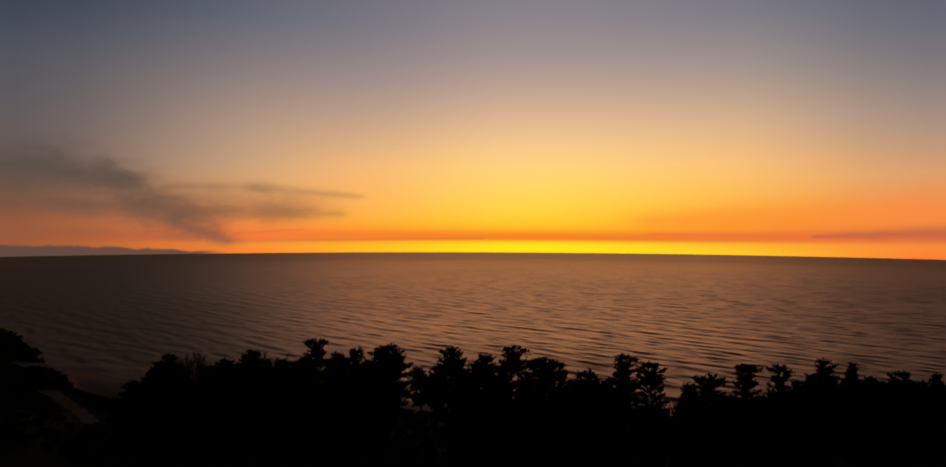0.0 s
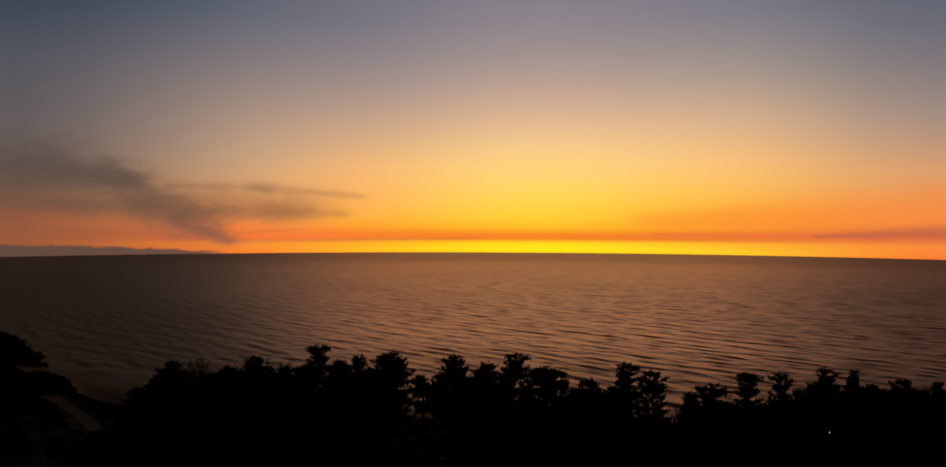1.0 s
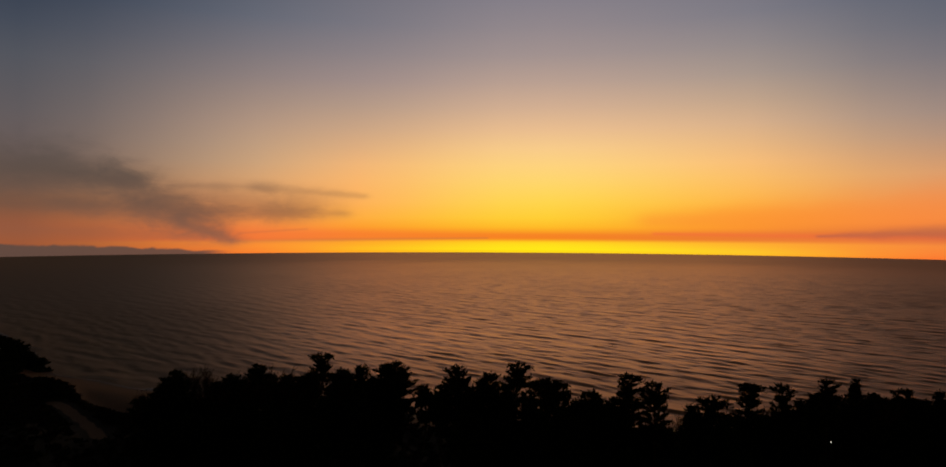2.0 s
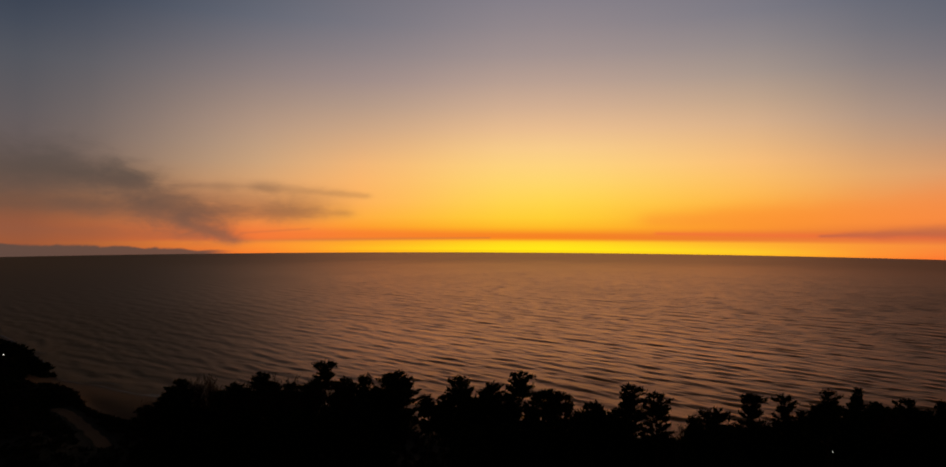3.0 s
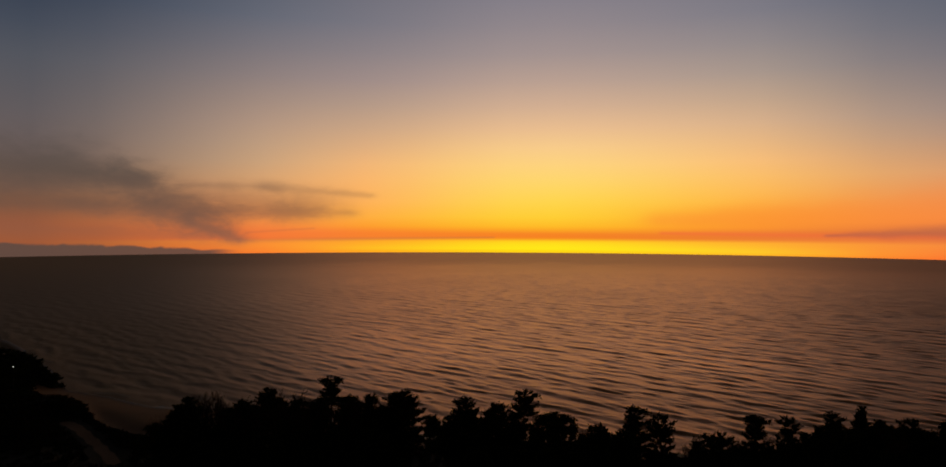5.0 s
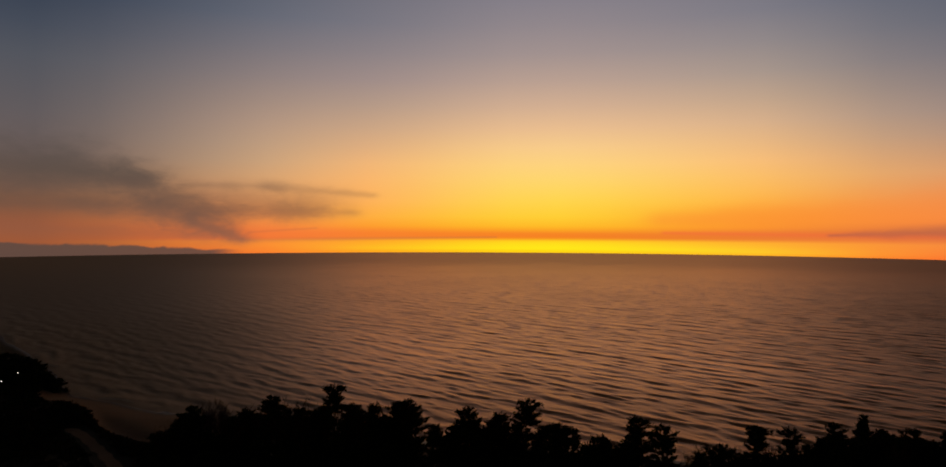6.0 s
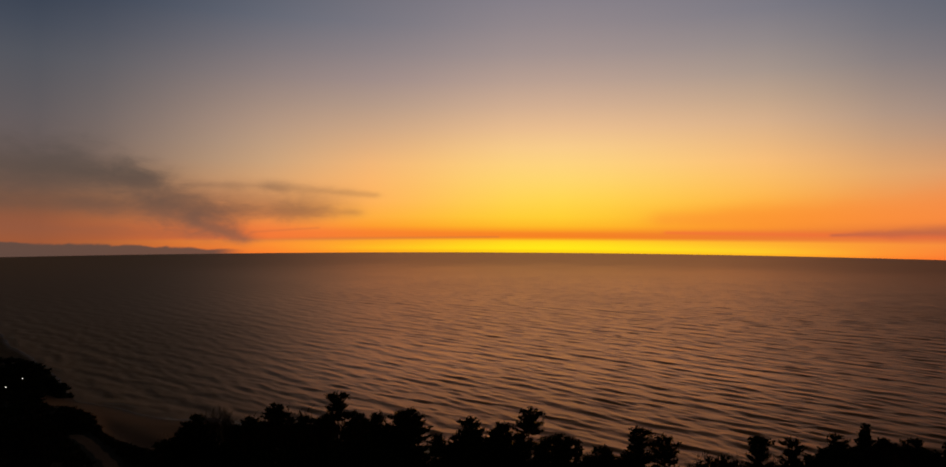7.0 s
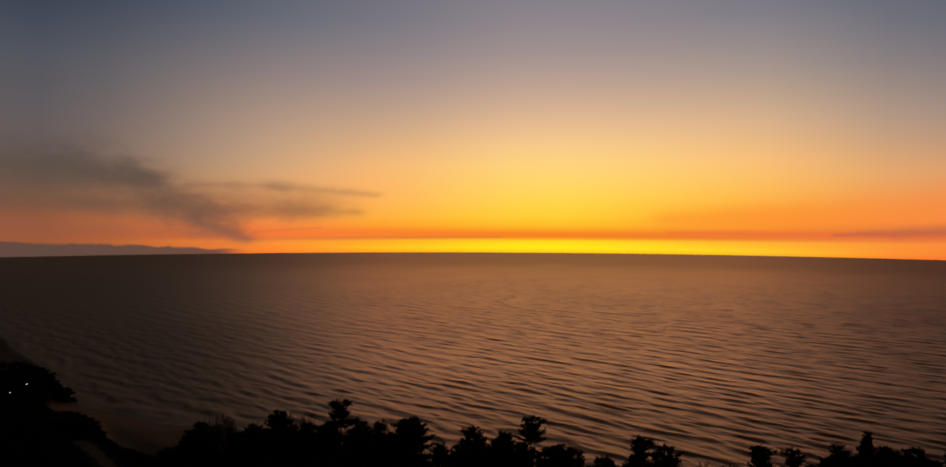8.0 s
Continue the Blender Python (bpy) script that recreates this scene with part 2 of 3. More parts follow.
# reflected glow painted into the gloss colour: warm, then dimmer and greyer towards the left
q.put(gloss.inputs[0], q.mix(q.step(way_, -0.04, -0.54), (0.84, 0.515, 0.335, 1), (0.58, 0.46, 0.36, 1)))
q.put(gloss.inputs["Roughness"], q.m("ADD", q.m("ADD", open_lake, q.m("MULTIPLY", q.m("SUBTRACT", gust, 0.5), 0.07)), bay))
fres = q.n("ShaderNodeFresnel")
fres.inputs[0].default_value = 1.333
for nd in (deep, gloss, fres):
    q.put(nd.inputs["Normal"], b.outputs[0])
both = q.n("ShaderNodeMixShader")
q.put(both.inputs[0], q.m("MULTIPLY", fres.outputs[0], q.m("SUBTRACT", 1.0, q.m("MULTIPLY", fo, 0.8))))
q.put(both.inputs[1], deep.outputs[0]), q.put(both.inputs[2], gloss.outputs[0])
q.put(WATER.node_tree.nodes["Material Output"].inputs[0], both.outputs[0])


def glowing(name, colour, strength):
    m = bpy.data.materials.new(name)
    m.use_nodes = True
    e = m.node_tree.nodes["Principled BSDF"]
    e.inputs["Emission Color"].default_value = (*colour, 1)
    e.inputs["Emission Strength"].default_value = strength
    return m


LAMP = glowing("lamp_bulb", (1.0, 0.92, 0.8), 2.2)


# ---- mesh helpers ----
def mesh_from(name, verts, faces, mat, smooth=False):
    """A mesh from arrays of vertices (n, 3) and of faces (m, 3) or (m, 4)."""
    verts, faces = np.asarray(verts, dtype=np.float32), np.asarray(faces, dtype=np.int32)
    me = bpy.data.meshes.new(name)
    k = faces.shape[1]
    me.vertices.add(len(verts))
    me.vertices.foreach_set("co", verts.ravel())
    me.loops.add(faces.size)
    me.loops.foreach_set("vertex_index", faces.ravel())
    me.polygons.add(len(faces))
    me.polygons.foreach_set("loop_start", np.arange(0, faces.size, k, dtype=np.int32))
    me.polygons.foreach_set("loop_total", np.full(len(faces), k, dtype=np.int32))
    me.polygons.foreach_set("use_smooth", np.full(len(faces), smooth, dtype=bool))
    me.update(calc_edges=True)
    me.materials.append(mat)
    return me


def part_mesh(name, verts, faces, mat, parent, label="", smooth=False):
    ob = new(name, mesh_from(name, verts, faces, mat, smooth))
    ob.parent = parent
    return tagged(ob, label)


class Soup:
    """Gathers pieces of a mesh."""

    def __init__(self):
        self.v, self.f, self.n = [], [], 0

    def add(self, v, f):
        self.v.append(np.asarray(v, dtype=float))
        self.f.append(np.asarray(f, dtype=int) + self.n)
        self.n += len(v)

    def arrays(self):
        return np.concatenate(self.v), np.concatenate(self.f)

    def tube(self, pts, radii, sides=6):
        """A tapered tube of quads along points."""
        pts = np.asarray(pts, dtype=float)
        tan = np.gradient(pts, axis=0)
        tan /= np.linalg.norm(tan, axis=1)[:, None] + 1e-9
        ref = np.array((1.0, 0.0, 0.0)) if abs(tan[0][0]) < 0.8 else np.array((0.0, 1.0, 0.0))
        u = np.cross(tan, ref)
        u /= np.linalg.norm(u, axis=1)[:, None] + 1e-9
        w = np.cross(tan, u)
        a = np.linspace(0, 2 * math.pi, sides, endpoint=False)
        rings = pts[:, None, :] + np.asarray(radii)[:, None, None] * (np.cos(a)[None, :, None] * u[:, None, :] + np.sin(a)[None, :, None] * w[:, None, :])
        k = len(pts)
        i, j = np.meshgrid(np.arange(k - 1), np.arange(sides), indexing="ij")
        j2 = (j + 1) % sides
        f = np.stack((i * sides + j, i * sides + j2, (i + 1) * sides + j2, (i + 1) * sides + j), axis=-1).reshape(-1, 4)
        self.add(rings.reshape(-1, 3), f)


# ---- the plan: where the lake meets the land ----
def shore(x):
    """The waterline's y at x: it runs out to the left along a bay."""
    x = np.asarray(x, dtype=float)
    base = 124.0 - 0.29 * (x - 35.0) + 0.22 * np.maximum(0.0, x - 38.0)
    out = np.maximum(0.0, -75.0 - x)
    return base + 0.30 * out + 0.5 * np.maximum(0.0, -112.0 - x) + 1.8 * np.sin(x * 0.075) + 0.9 * np.sin(x * 0.19 + 1.0)


def smooth(v, lo, hi):
    t = np.clip((v - lo) / (hi - lo), 0, 1)
    return t * t * (3 - 2 * t)


TRAIL = [(-86.0, 135.0), (-82.0, 131.5), (-76.0, 125.3), (-70.0, 119.0), (-64.0, 111.6), (-61.0, 108.0)]


def trail_distance(x, y):
    best = np.full(np.shape(x), 1e9)
    for (ax, ay), (bx, by) in zip(TRAIL, TRAIL[1:]):
        dx, dy = bx - ax, by - ay
        t = np.clip(((x - ax) * dx + (y - ay) * dy) / (dx * dx + dy * dy), 0, 1)
        best = np.minimum(best, np.hypot(x - ax - t * dx, y - ay - t * dy))
    return best


def inland(x, y):
    """Metres inland from the waterline, roughly square to it."""
    slope = 0.86 + 0.10 * smooth(np.asarray(x, dtype=float), -85, -65)
    return (shore(x) - y) * slope


def beach_width(x):
    """Bare sand between the waterline and the dune."""
    x = np.asarray(x, dtype=float)
    return 11.0 + 20.0 * smooth(x, -100, -55) * (1 - smooth(x, -58, -46)) + 3.0 * smooth(x, -50, -40) - 8.0 * smooth(x, 24, 44)


def land_height(x, y):
    s = inland(x, y)
    w_ = beach_width(x)
    beach = 1.4 * smooth(s, 0, 12) - 4.0 * smooth(-s, 0, 16)
    dune = 2.0 * smooth(s, w_ - 3, w_ + 5) + 1.2 * smooth(s, 20, 60)
    bumps = 0.35 * np.sin(x * 0.21 + 0.6) * np.sin(y * 0.17) + 0.25 * np.sin(x * 0.47 + y * 0.39)
    z = beach + dune + bumps * smooth(s, 8, 20)
    return z - 0.7 * (1 - smooth(trail_distance(x, y), 1.0, 5.0)) * smooth(s, 8, 20)


def polar_sheet(radii, angles, closed=False):
    r, a = np.meshgrid(radii, angles, indexing="ij")
    x, y = r * np.sin(a), r * np.cos(a)
    nr, na = r.shape
    i, j = np.meshgrid(np.arange(nr - 1), np.arange(na if closed else na - 1), indexing="ij")
    j2 = (j + 1) % na
    f = np.stack((i * na + j, i * na + j2, (i + 1) * na + j2, (i + 1) * na + j), axis=-1).reshape(-1, 4)
    return x.ravel(), y.ravel(), f[:, ::-1]


def attribute(me, name, values):
    at_ = me.attributes.new(name, "FLOAT", "POINT")
    at_.data.foreach_set("value", np.asarray(values, dtype=np.float32))


# ---- ground ----
fine_a = np.arange(radians(-46), radians(44), 0.009)
coarse_a = np.linspace(radians(44), radians(314), 60, endpoint=False)
rings = np.concatenate((np.linspace(0.01, 60, 24), np.arange(61.5, 200, 1.3), np.geomspace(201, 4500, 60)))
gx, gy, gf = polar_sheet(rings, np.concatenate((fine_a, coarse_a)), closed=True)
gz = land_height(gx, gy) - fall(gx, gy)
me = mesh_from("ground", np.stack((gx, gy, gz), axis=1), gf, GROUND, True)
s = inland(gx, gy)
sandy = (1 - smooth(s, beach_width(gx) - 2, beach_width(gx) + 2)) + (1 - smooth(trail_distance(gx, gy), 0.3, 1.7)) * smooth(-gx, 40, 55)
sandy *= smooth(gx, -150, -128)                 # trees and scrub run down to the water past the bend
attribute(me, "sand", np.clip(sandy, 0, 1))
attribute(me, "wet", 1 - smooth(s, 1.0, 4.0))
tagged(new("ground", me), "dark forest floor and dune grass running down to a sandy beach", "ground", kind="structure")

# ---- lake ----
rng = np.random.default_rng(5)
fine_a = np.arange(radians(-42), radians(42), 0.0037)
sea_a = np.concatenate((np.linspace(radians(-78), radians(-42), 14, endpoint=False), fine_a, np.linspace(radians(42), radians(110), 26)))
sea_r = np.concatenate((np.geomspace(92, 1500, 1000), np.geomspace(1506, LAKE_END, 60)))
sx, sy, sf = polar_sheet(sea_r, sea_a)
height = np.zeros_like(sx)
chop = np.zeros_like(sx)
ss = -inland(sx, sy)
r = np.hypot(sx, sy)
WAVES = 26
for i in range(WAVES):
    swell_ = i < 9
    if swell_:                      # the swell: long crests, steep towards the shore
        lam, spread, amp = 4.6 * 1.12 ** i, 12, 0.0076
    else:                           # chop
        lam, spread, amp = 2.7 * 1.055 ** (i - 9), 17, 0.0056
    turn = radians(49 + rng.normal(0, spread))      # the waves run in from the open lake, square to the shore
    kx, ky = math.cos(turn), math.sin(turn)
    along, across = sx * ky - sy * kx, sx * kx + sy * ky
    ph = across * 2 * math.pi / lam + rng.uniform(0, 6.28) + 0.9 * np.sin(along * 0.07 + i) + 0.8 * np.sin(along * 0.023 + 2.0 * i)
    # each train comes in groups, so that a crest runs for some lengths and then gives way to another
    group = 0.55 + 0.45 * np.sin(along * (1.9 / lam) + 1.3 * np.sin(across * 0.9 / lam + i) + 2.1 * i) * np.cos(across * (0.75 / lam) + 1.7 * i)
    if swell_:
        fade = 1 - smooth(r, 480, 1050)
        height += fade * amp * lam * group * (np.sin(ph) + 0.48 * np.sin(2 * ph) + 0.30 * np.sin(3 * ph) + 0.18 * np.sin(4 * ph))
    else:
        fade = 1 - smooth(r, 300, 620)
        chop += fade * amp * lam * group * (np.sin(ph) + (0.4 if lam > 3.6 else 0.0) * np.sin(2 * ph))
for field in (height, chop):                    # no wave stands out from the rest
    top_ = 1.5 * field[r < 220].std()
    field[:] = top_ * np.tanh(field / top_)
height += chop
height *= 0.55 + 0.45 * smooth(sx / np.maximum(sy, 1.0), -0.65, -0.2)       # calmer in the bay
height *= (0.35 + 0.85 * smooth(ss, 0.5, 6)) * (1.0 + 0.35 * (1 - smooth(ss, 20, 80)))
# low breakers along the beach
line = ss + 1.3 * np.sin(sx * 0.11) + 0.8 * np.sin(sx * 0.31 + 2)
foamy = np.zeros_like(sx)
for d0, w, a_ in ((1.2, 1.5, 1.0), (9.0, 1.0, .75), (19.0, 1.1, .6)):
    ridge = np.exp(-((line - d0) / w) ** 2)
    gaps = smooth(np.sin(sx * 0.13 + d0) + 0.6 * np.sin(sx * 0.41 + 2 * d0), -0.4, 0.6)
    foamy += a_ * ridge * gaps
    height += 0.28 * a_ * np.exp(-((line - d0 - 0.6) / (1.8 * w)) ** 2) * gaps
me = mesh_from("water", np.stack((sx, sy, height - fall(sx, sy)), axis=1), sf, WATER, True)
attribute(me, "foam", np.clip(foamy, 0, 1))
tagged(new("water", me), "rippled grey-brown lake water reflecting the sunset", "lake", kind="structure")


# ---- trees ----
def ground_z(x, y):
    return float(land_height(np.array([x]), np.array([y]))[0] - fall(x, y))


def needle_tufts(soup, rnd, ends, dirs, size, blades, fat=0.2):
    """Shoots of needles: at each end a spray of slim blades along and round the shoot."""
    n = len(ends)
    ends = np.repeat(ends, blades, axis=0)
    d = np.repeat(dirs, blades, axis=0)
    k = len(ends)
    along = rnd.uniform(-1.0, 0.35, k)[:, None]
    side = rnd.normal(0, 1, (k, 3))
    side -= d * (side * d).sum(axis=1)[:, None]
    side /= np.linalg.norm(side, axis=1)[:, None] + 1e-9
    root = ends + d * along * size
    length = size * rnd.uniform(0.35, 0.75, k)[:, None]
    out = d * rnd.uniform(0.35, 1.0, k)[:, None] + side * rnd.uniform(0.2, 0.75, k)[:, None]
    out /= np.linalg.norm(out, axis=1)[:, None]
    wide = np.cross(out, rnd.normal(0, 1, (k, 3)))
    wide /= np.linalg.norm(wide, axis=1)[:, None] + 1e-9
    wide *= length * fat
    v = np.stack((root, root + out * length * 0.55 + wide, root + out * length, root + out * length * 0.55 - wide), axis=1).reshape(-1, 3)
    soup.add(v, np.arange(k)[:, None] * 4 + np.array([[0, 1, 2, 3]]))


def reach_at(shape, v, rnd):
    """How far limbs reach at the share v of the crown's height, as a share of the half width; 0: none."""
    if shape == "cone":
        return (1 - v) ** 0.9 * 0.95 + 0.10
    if shape == "umbrella":             # a tufted head on a thin neck over a wider, looser crown
        if v > 0.70:
            return 0.74 - 0.34 * abs(v - 0.84) / 0.16
        return 0.42 if v > 0.58 else 0.95 - 0.25 * abs(v - 0.25)
    if shape == "flat":                 # open: a few long limbs with air between them
        return 0.0 if rnd.uniform() < 0.28 else 0.95 - 0.40 * v
    return (1 - v) ** 0.55 * (0.80 + 0.25 * float(smooth(v, 0.0, 0.3))) + 0.06


def pine(x, y, top, width, crown=0.62, shape="round", seed=1, dense=1.0, leaders=1, label=""):
    """A white pine whose tip stands at the height top; width across the crown, crown: the share of its height with limbs."""
    rnd = np.random.default_rng(seed)
    z0 = ground_z(x, y) - 0.15
    h = top - z0
    root = new("pine_tree")
    root.location = (x, y, z0)
    tagged(root, label or "tall dark pine with tufted limbs on the dune", "tree", "pines along the shore")
    wood, leaf = Soup(), Soup()
    u = np.linspace(0, 1, 9)
    bend = rnd.normal(0, 0.25, 2)
    axis = np.stack((bend[0] * np.sin(u * 3), bend[1] * np.sin(u * 2.6), u * h * 0.97), axis=1)
    wood.tube(axis, 0.014 * h * (1 - u) ** 0.8 + 0.025, 8)
    half = max(0.8, width * 0.60)
    heavy = rnd.uniform(0, 6.28)                 # the side that had more light
    stems = [(axis, 1 - crown, 0.985, half, shape)]
    for _ in range(leaders - 1):
        a = rnd.uniform(0, 6.28)
        q_ = np.linspace(0, 1, 6)[:, None]
        out_ = width * rnd.uniform(0.2, 0.32)
        ax2 = axis[5] + np.concatenate((np.cos(a) * out_ * np.sqrt(q_), np.sin(a) * out_ * np.sqrt(q_), q_ * (axis[-1][2] - axis[5][2]) * rnd.uniform(0.72, 0.95)), axis=1)
        wood.tube(ax2, np.linspace(0.07, 0.02, 6), 6)
        stems.append((ax2, 0.35, 0.97, half * 0.45, "round"))
    tips, ways, inner, inner_ways = [], [], [], []
    for ax_, lo, hi, half_, shape_ in stems:
        span = np.linalg.norm(ax_[-1] - ax_[0]) * (hi - lo)
        level = 0.0
        while level < span:
            v_ = level / span
            level += rnd.uniform(0.45, 0.95) * (1.15 - 0.45 * v_) / dense
            share = reach_at(shape_, v_, rnd)
            if share <= 0 or (v_ < 0.6 and rnd.uniform() < 0.10):
                continue
            j = (lo + (hi - lo) * v_) * (len(ax_) - 1)
            j0 = min(int(j), len(ax_) - 2)
            p0 = ax_[j0] + (ax_[j0 + 1] - ax_[j0]) * (j - j0)
            whorl, turn_ = int(rnd.integers(5, 8)) if v_ < 0.8 else 5, rnd.uniform(0, 6.28)
            for i in range(whorl):
                a = turn_ + i * 6.28 / whorl + rnd.normal(0, 0.25)
                ln = max(0.35, share * half_ * rnd.uniform(0.6, 1.15) * (1 + 0.22 * math.cos(a - heavy)))
                lift = -0.10 + 0.55 * v_ ** 2.2 + rnd.normal(0, 0.10)
                m_ = 5
                t_ = np.linspace(0, 1, m_)
                pts = p0 + np.stack((np.cos(a) * t_ * ln, np.sin(a) * t_ * ln, ln * (lift * t_ + 0.22 * t_ ** 2.4)), axis=1)
                pts[1:, :2] += rnd.normal(0, 0.045 * ln, (m_ - 1, 2))
                pts[:, 2] = np.minimum(pts[:, 2], ax_[-1][2] - 0.05 - 0.45 * t_ * ln)
                wood.tube(pts, np.linspace(0.0035 * h + 0.012 * ln, 0.010, m_), 4)
                # the foliage: a flat plume over the outer part of the limb
                for _ in range(max(4, int(ln * 7.5))):
                    tt = rnd.uniform(0.38 if ln > 1.1 else 0.15, 1.0)
                    jj = tt * (m_ - 1)
                    q0 = min(int(jj), m_ - 2)
                    base = pts[q0] + (pts[q0 + 1] - pts[q0]) * (jj - q0)
                    side = a + rnd.choice((-1, 1)) * rnd.uniform(0.2, 1.2)
                    wd = np.array((math.cos(side), math.sin(side), rnd.uniform(0.0, 0.6) + 0.4 * v_))
                    wd /= np.linalg.norm(wd)
                    tips.append(base + wd * rnd.uniform(0.15, 0.55) * min(1.0, 0.4 + 0.3 * ln))
                    ways.append(wd)
                dd = pts[-1] - pts[-2]
                dd /= np.linalg.norm(dd)
                tips.append(pts[-1] + dd * 0.1), ways.append(dd)
                for _ in range(0 if v_ > 0.8 or shape_ == "flat" else 1 if shape_ == "umbrella" else 3):
                    inner.append(p0 + (pts[-1] - p0) * rnd.uniform(0.1, 0.7) + rnd.normal(0, 0.2, 3))
                    w3 = rnd.normal(0, 1, 3) * (1, 1, 0.5)
                    inner_ways.append(w3 / np.linalg.norm(w3))
        for k in (0.0, 0.25, 0.5):
            tips.append(ax_[-1] - (0, 0, k)), ways.append(np.array((rnd.normal(0, 0.15), rnd.normal(0, 0.15), 1.0)))
    needle_tufts(leaf, rnd, np.array(tips), np.array(ways), 0.64, 11, 0.17)
    if inner:
        needle_tufts(leaf, rnd, np.array(inner), np.array(inner_ways), 1.1, 8, 0.40)
    part_mesh("trunk", *wood.arrays(), BARK, root, smooth=True)
    part_mesh("crown", *leaf.arrays(), NEEDLE, root)
    return root


def bare_tree(x, y, top, spread, seed, label="leafless broadleaf tree with a haze of fine twigs", trunk_share=0.3):
    rnd = np.random.default_rng(seed)
    z0 = ground_z(x, y) - 0.1
    h = top - z0
    root = new("bare_tree")
    root.location = (x, y, z0)
    tagged(root, label, "tree", "leafless trees behind the beach")
    wood, twig = Soup(), Soup()

    def grow(p0, d, ln, rad, level):
        m_ = 4
        pts = [p0]
        for _ in range(m_ - 1):
            d = d + rnd.normal(0, 0.13, 3) + np.array((0, 0, 0.06))
            d = d / np.linalg.norm(d)
            pts.append(pts[-1] + d * ln / (m_ - 1))
        (wood if level < 2 else twig).tube(pts, np.linspace(rad, rad * 0.6, m_), 6 if level < 2 else 3)
        if level >= 5:
            return
        for _ in range((3 if level else 5) if level < 4 else 3):
            side = rnd.normal(0, 1, 3)
            side[2] = abs(side[2]) * 0.5
            nd = d * rnd.uniform(0.9, 1.4) + side * 0.55 * (spread / h * 1.6)
            nd /= np.linalg.norm(nd)
            grow(pts[rnd.integers(2, m_)], nd, ln * rnd.uniform(0.58, 0.8), rad * 0.55, level + 1)

    grow(np.zeros(3), np.array((0, 0, 1.0)), h * trunk_share, 0.013 * h + 0.03, 0)
    wv, wf = wood.arrays()
    tv, tf = twig.arrays()
    s_ = h / max(tv[:, 2].max(), 0.1)
    part_mesh("trunk", wv * s_, wf, BARK, root, smooth=True)
    part_mesh("crown", tv * s_, tf, TWIG, root, "fine bare reddish-brown twigs")
    return root


# x, y, height of the tip, crown width, share of the height with limbs, shape, leaders
PINES_LEFT = [
    (-47.8, 106.4, 14.9, 5.9, 0.75, "round", 1),
    (-41.0, 110.9, 13.2, 4.4, 0.8, "round", 1),
    (-39.8, 121.0, 12.9, 5.4, 0.75, "round", 1),
    (-28.2, 121.1, 15.0, 5.2, 0.62, "umbrella", 1),
    (-22.1, 108.3, 14.9, 4.3, 0.8, "round", 1),
    (-17.7, 101.1, 17.0, 4.2, 0.8, "round", 1),
    (-12.4, 102.4, 17.4, 7.4, 0.68, "round", 1),
    (-8.1, 96.8, 15.0, 2.9, 0.45, "round", 1),
]
PINES_MIDDLE = [
    (-3.0, 93.7, 18.6, 5.5, 0.66, "round", 1),
    (-5.2, 94.2, 15.6, 2.7, 0.45, "round", 1),
    (2.0, 96.6, 17.0, 5.7, 0.7, "round", 2),
    (6.5, 106.1, 16.6, 4.4, 0.5, "umbrella", 1),
    (8.7, 85.3, 18.7, 5.2, 0.6, "umbrella", 1),
    (11.4, 87.3, 16.6, 2.7, 0.6, "flat", 1),
    (15.0, 87.1, 16.9, 4.6, 0.72, "round", 1),
    (20.5, 91.1, 18.1, 3.8, 0.66, "umbrella", 1),
    (24.2, 91.0, 17.0, 4.2, 0.55, "flat", 1),
]
PINES_RIGHT = [
    (27.0, 83.6, 15.9, 2.7, 0.6, "round", 1),
    (28.3, 80.3, 17.7, 5.0, 0.5, "umbrella", 1),
    (37.8, 92.6, 16.4, 3.7, 0.5, "umbrella", 1),
    (41.5, 91.5, 16.7, 3.1, 0.5, "umbrella", 1),
    (43.7, 90.6, 14.7, 2.6, 0.7, "round", 1),
    (46.3, 92.1, 15.1, 2.0, 0.55, "cone", 1),
    (47.2, 90.7, 17.7, 2.7, 0.42, "umbrella", 1),
    (63.5, 112.6, 12.7, 3.0, 0.75, "cone", 1),
]
PINES_EDGE = [
    (65.7, 111.3, 10.4, 4.8, 0.75, "round", 1),
    (65.2, 102.0, 13.5, 4.6, 0.75, "round", 1),
    (65.5, 98.1, 13.0, 3.9, 0.75, "round", 1),
    (70.1, 102.0, 13.2, 2.2, 0.75, "cone", 1),
    (70.7, 98.1, 12.6, 4.4, 0.75, "round", 1),
    (74.9, 98.1, 13.2, 4.4, 0.75, "round", 1),
]
n = 0
for row in PINES_LEFT + PINES_MIDDLE + PINES_RIGHT + PINES_EDGE:
    x, y, top, wide, crown, shape, leaders = row
    n += 1
    lab = {"cone": "slim pointed dark conifer on the dune", "flat": "dark pine with an open tufted top on the dune",
           "umbrella": "dark pine with a spreading tufted top on the dune",
           "round": "full dark pine with tufted limbs on the dune"}[shape]
    pine(x, y, top, wide, crown, shape, 100 + n, 1.0, leaders, lab)

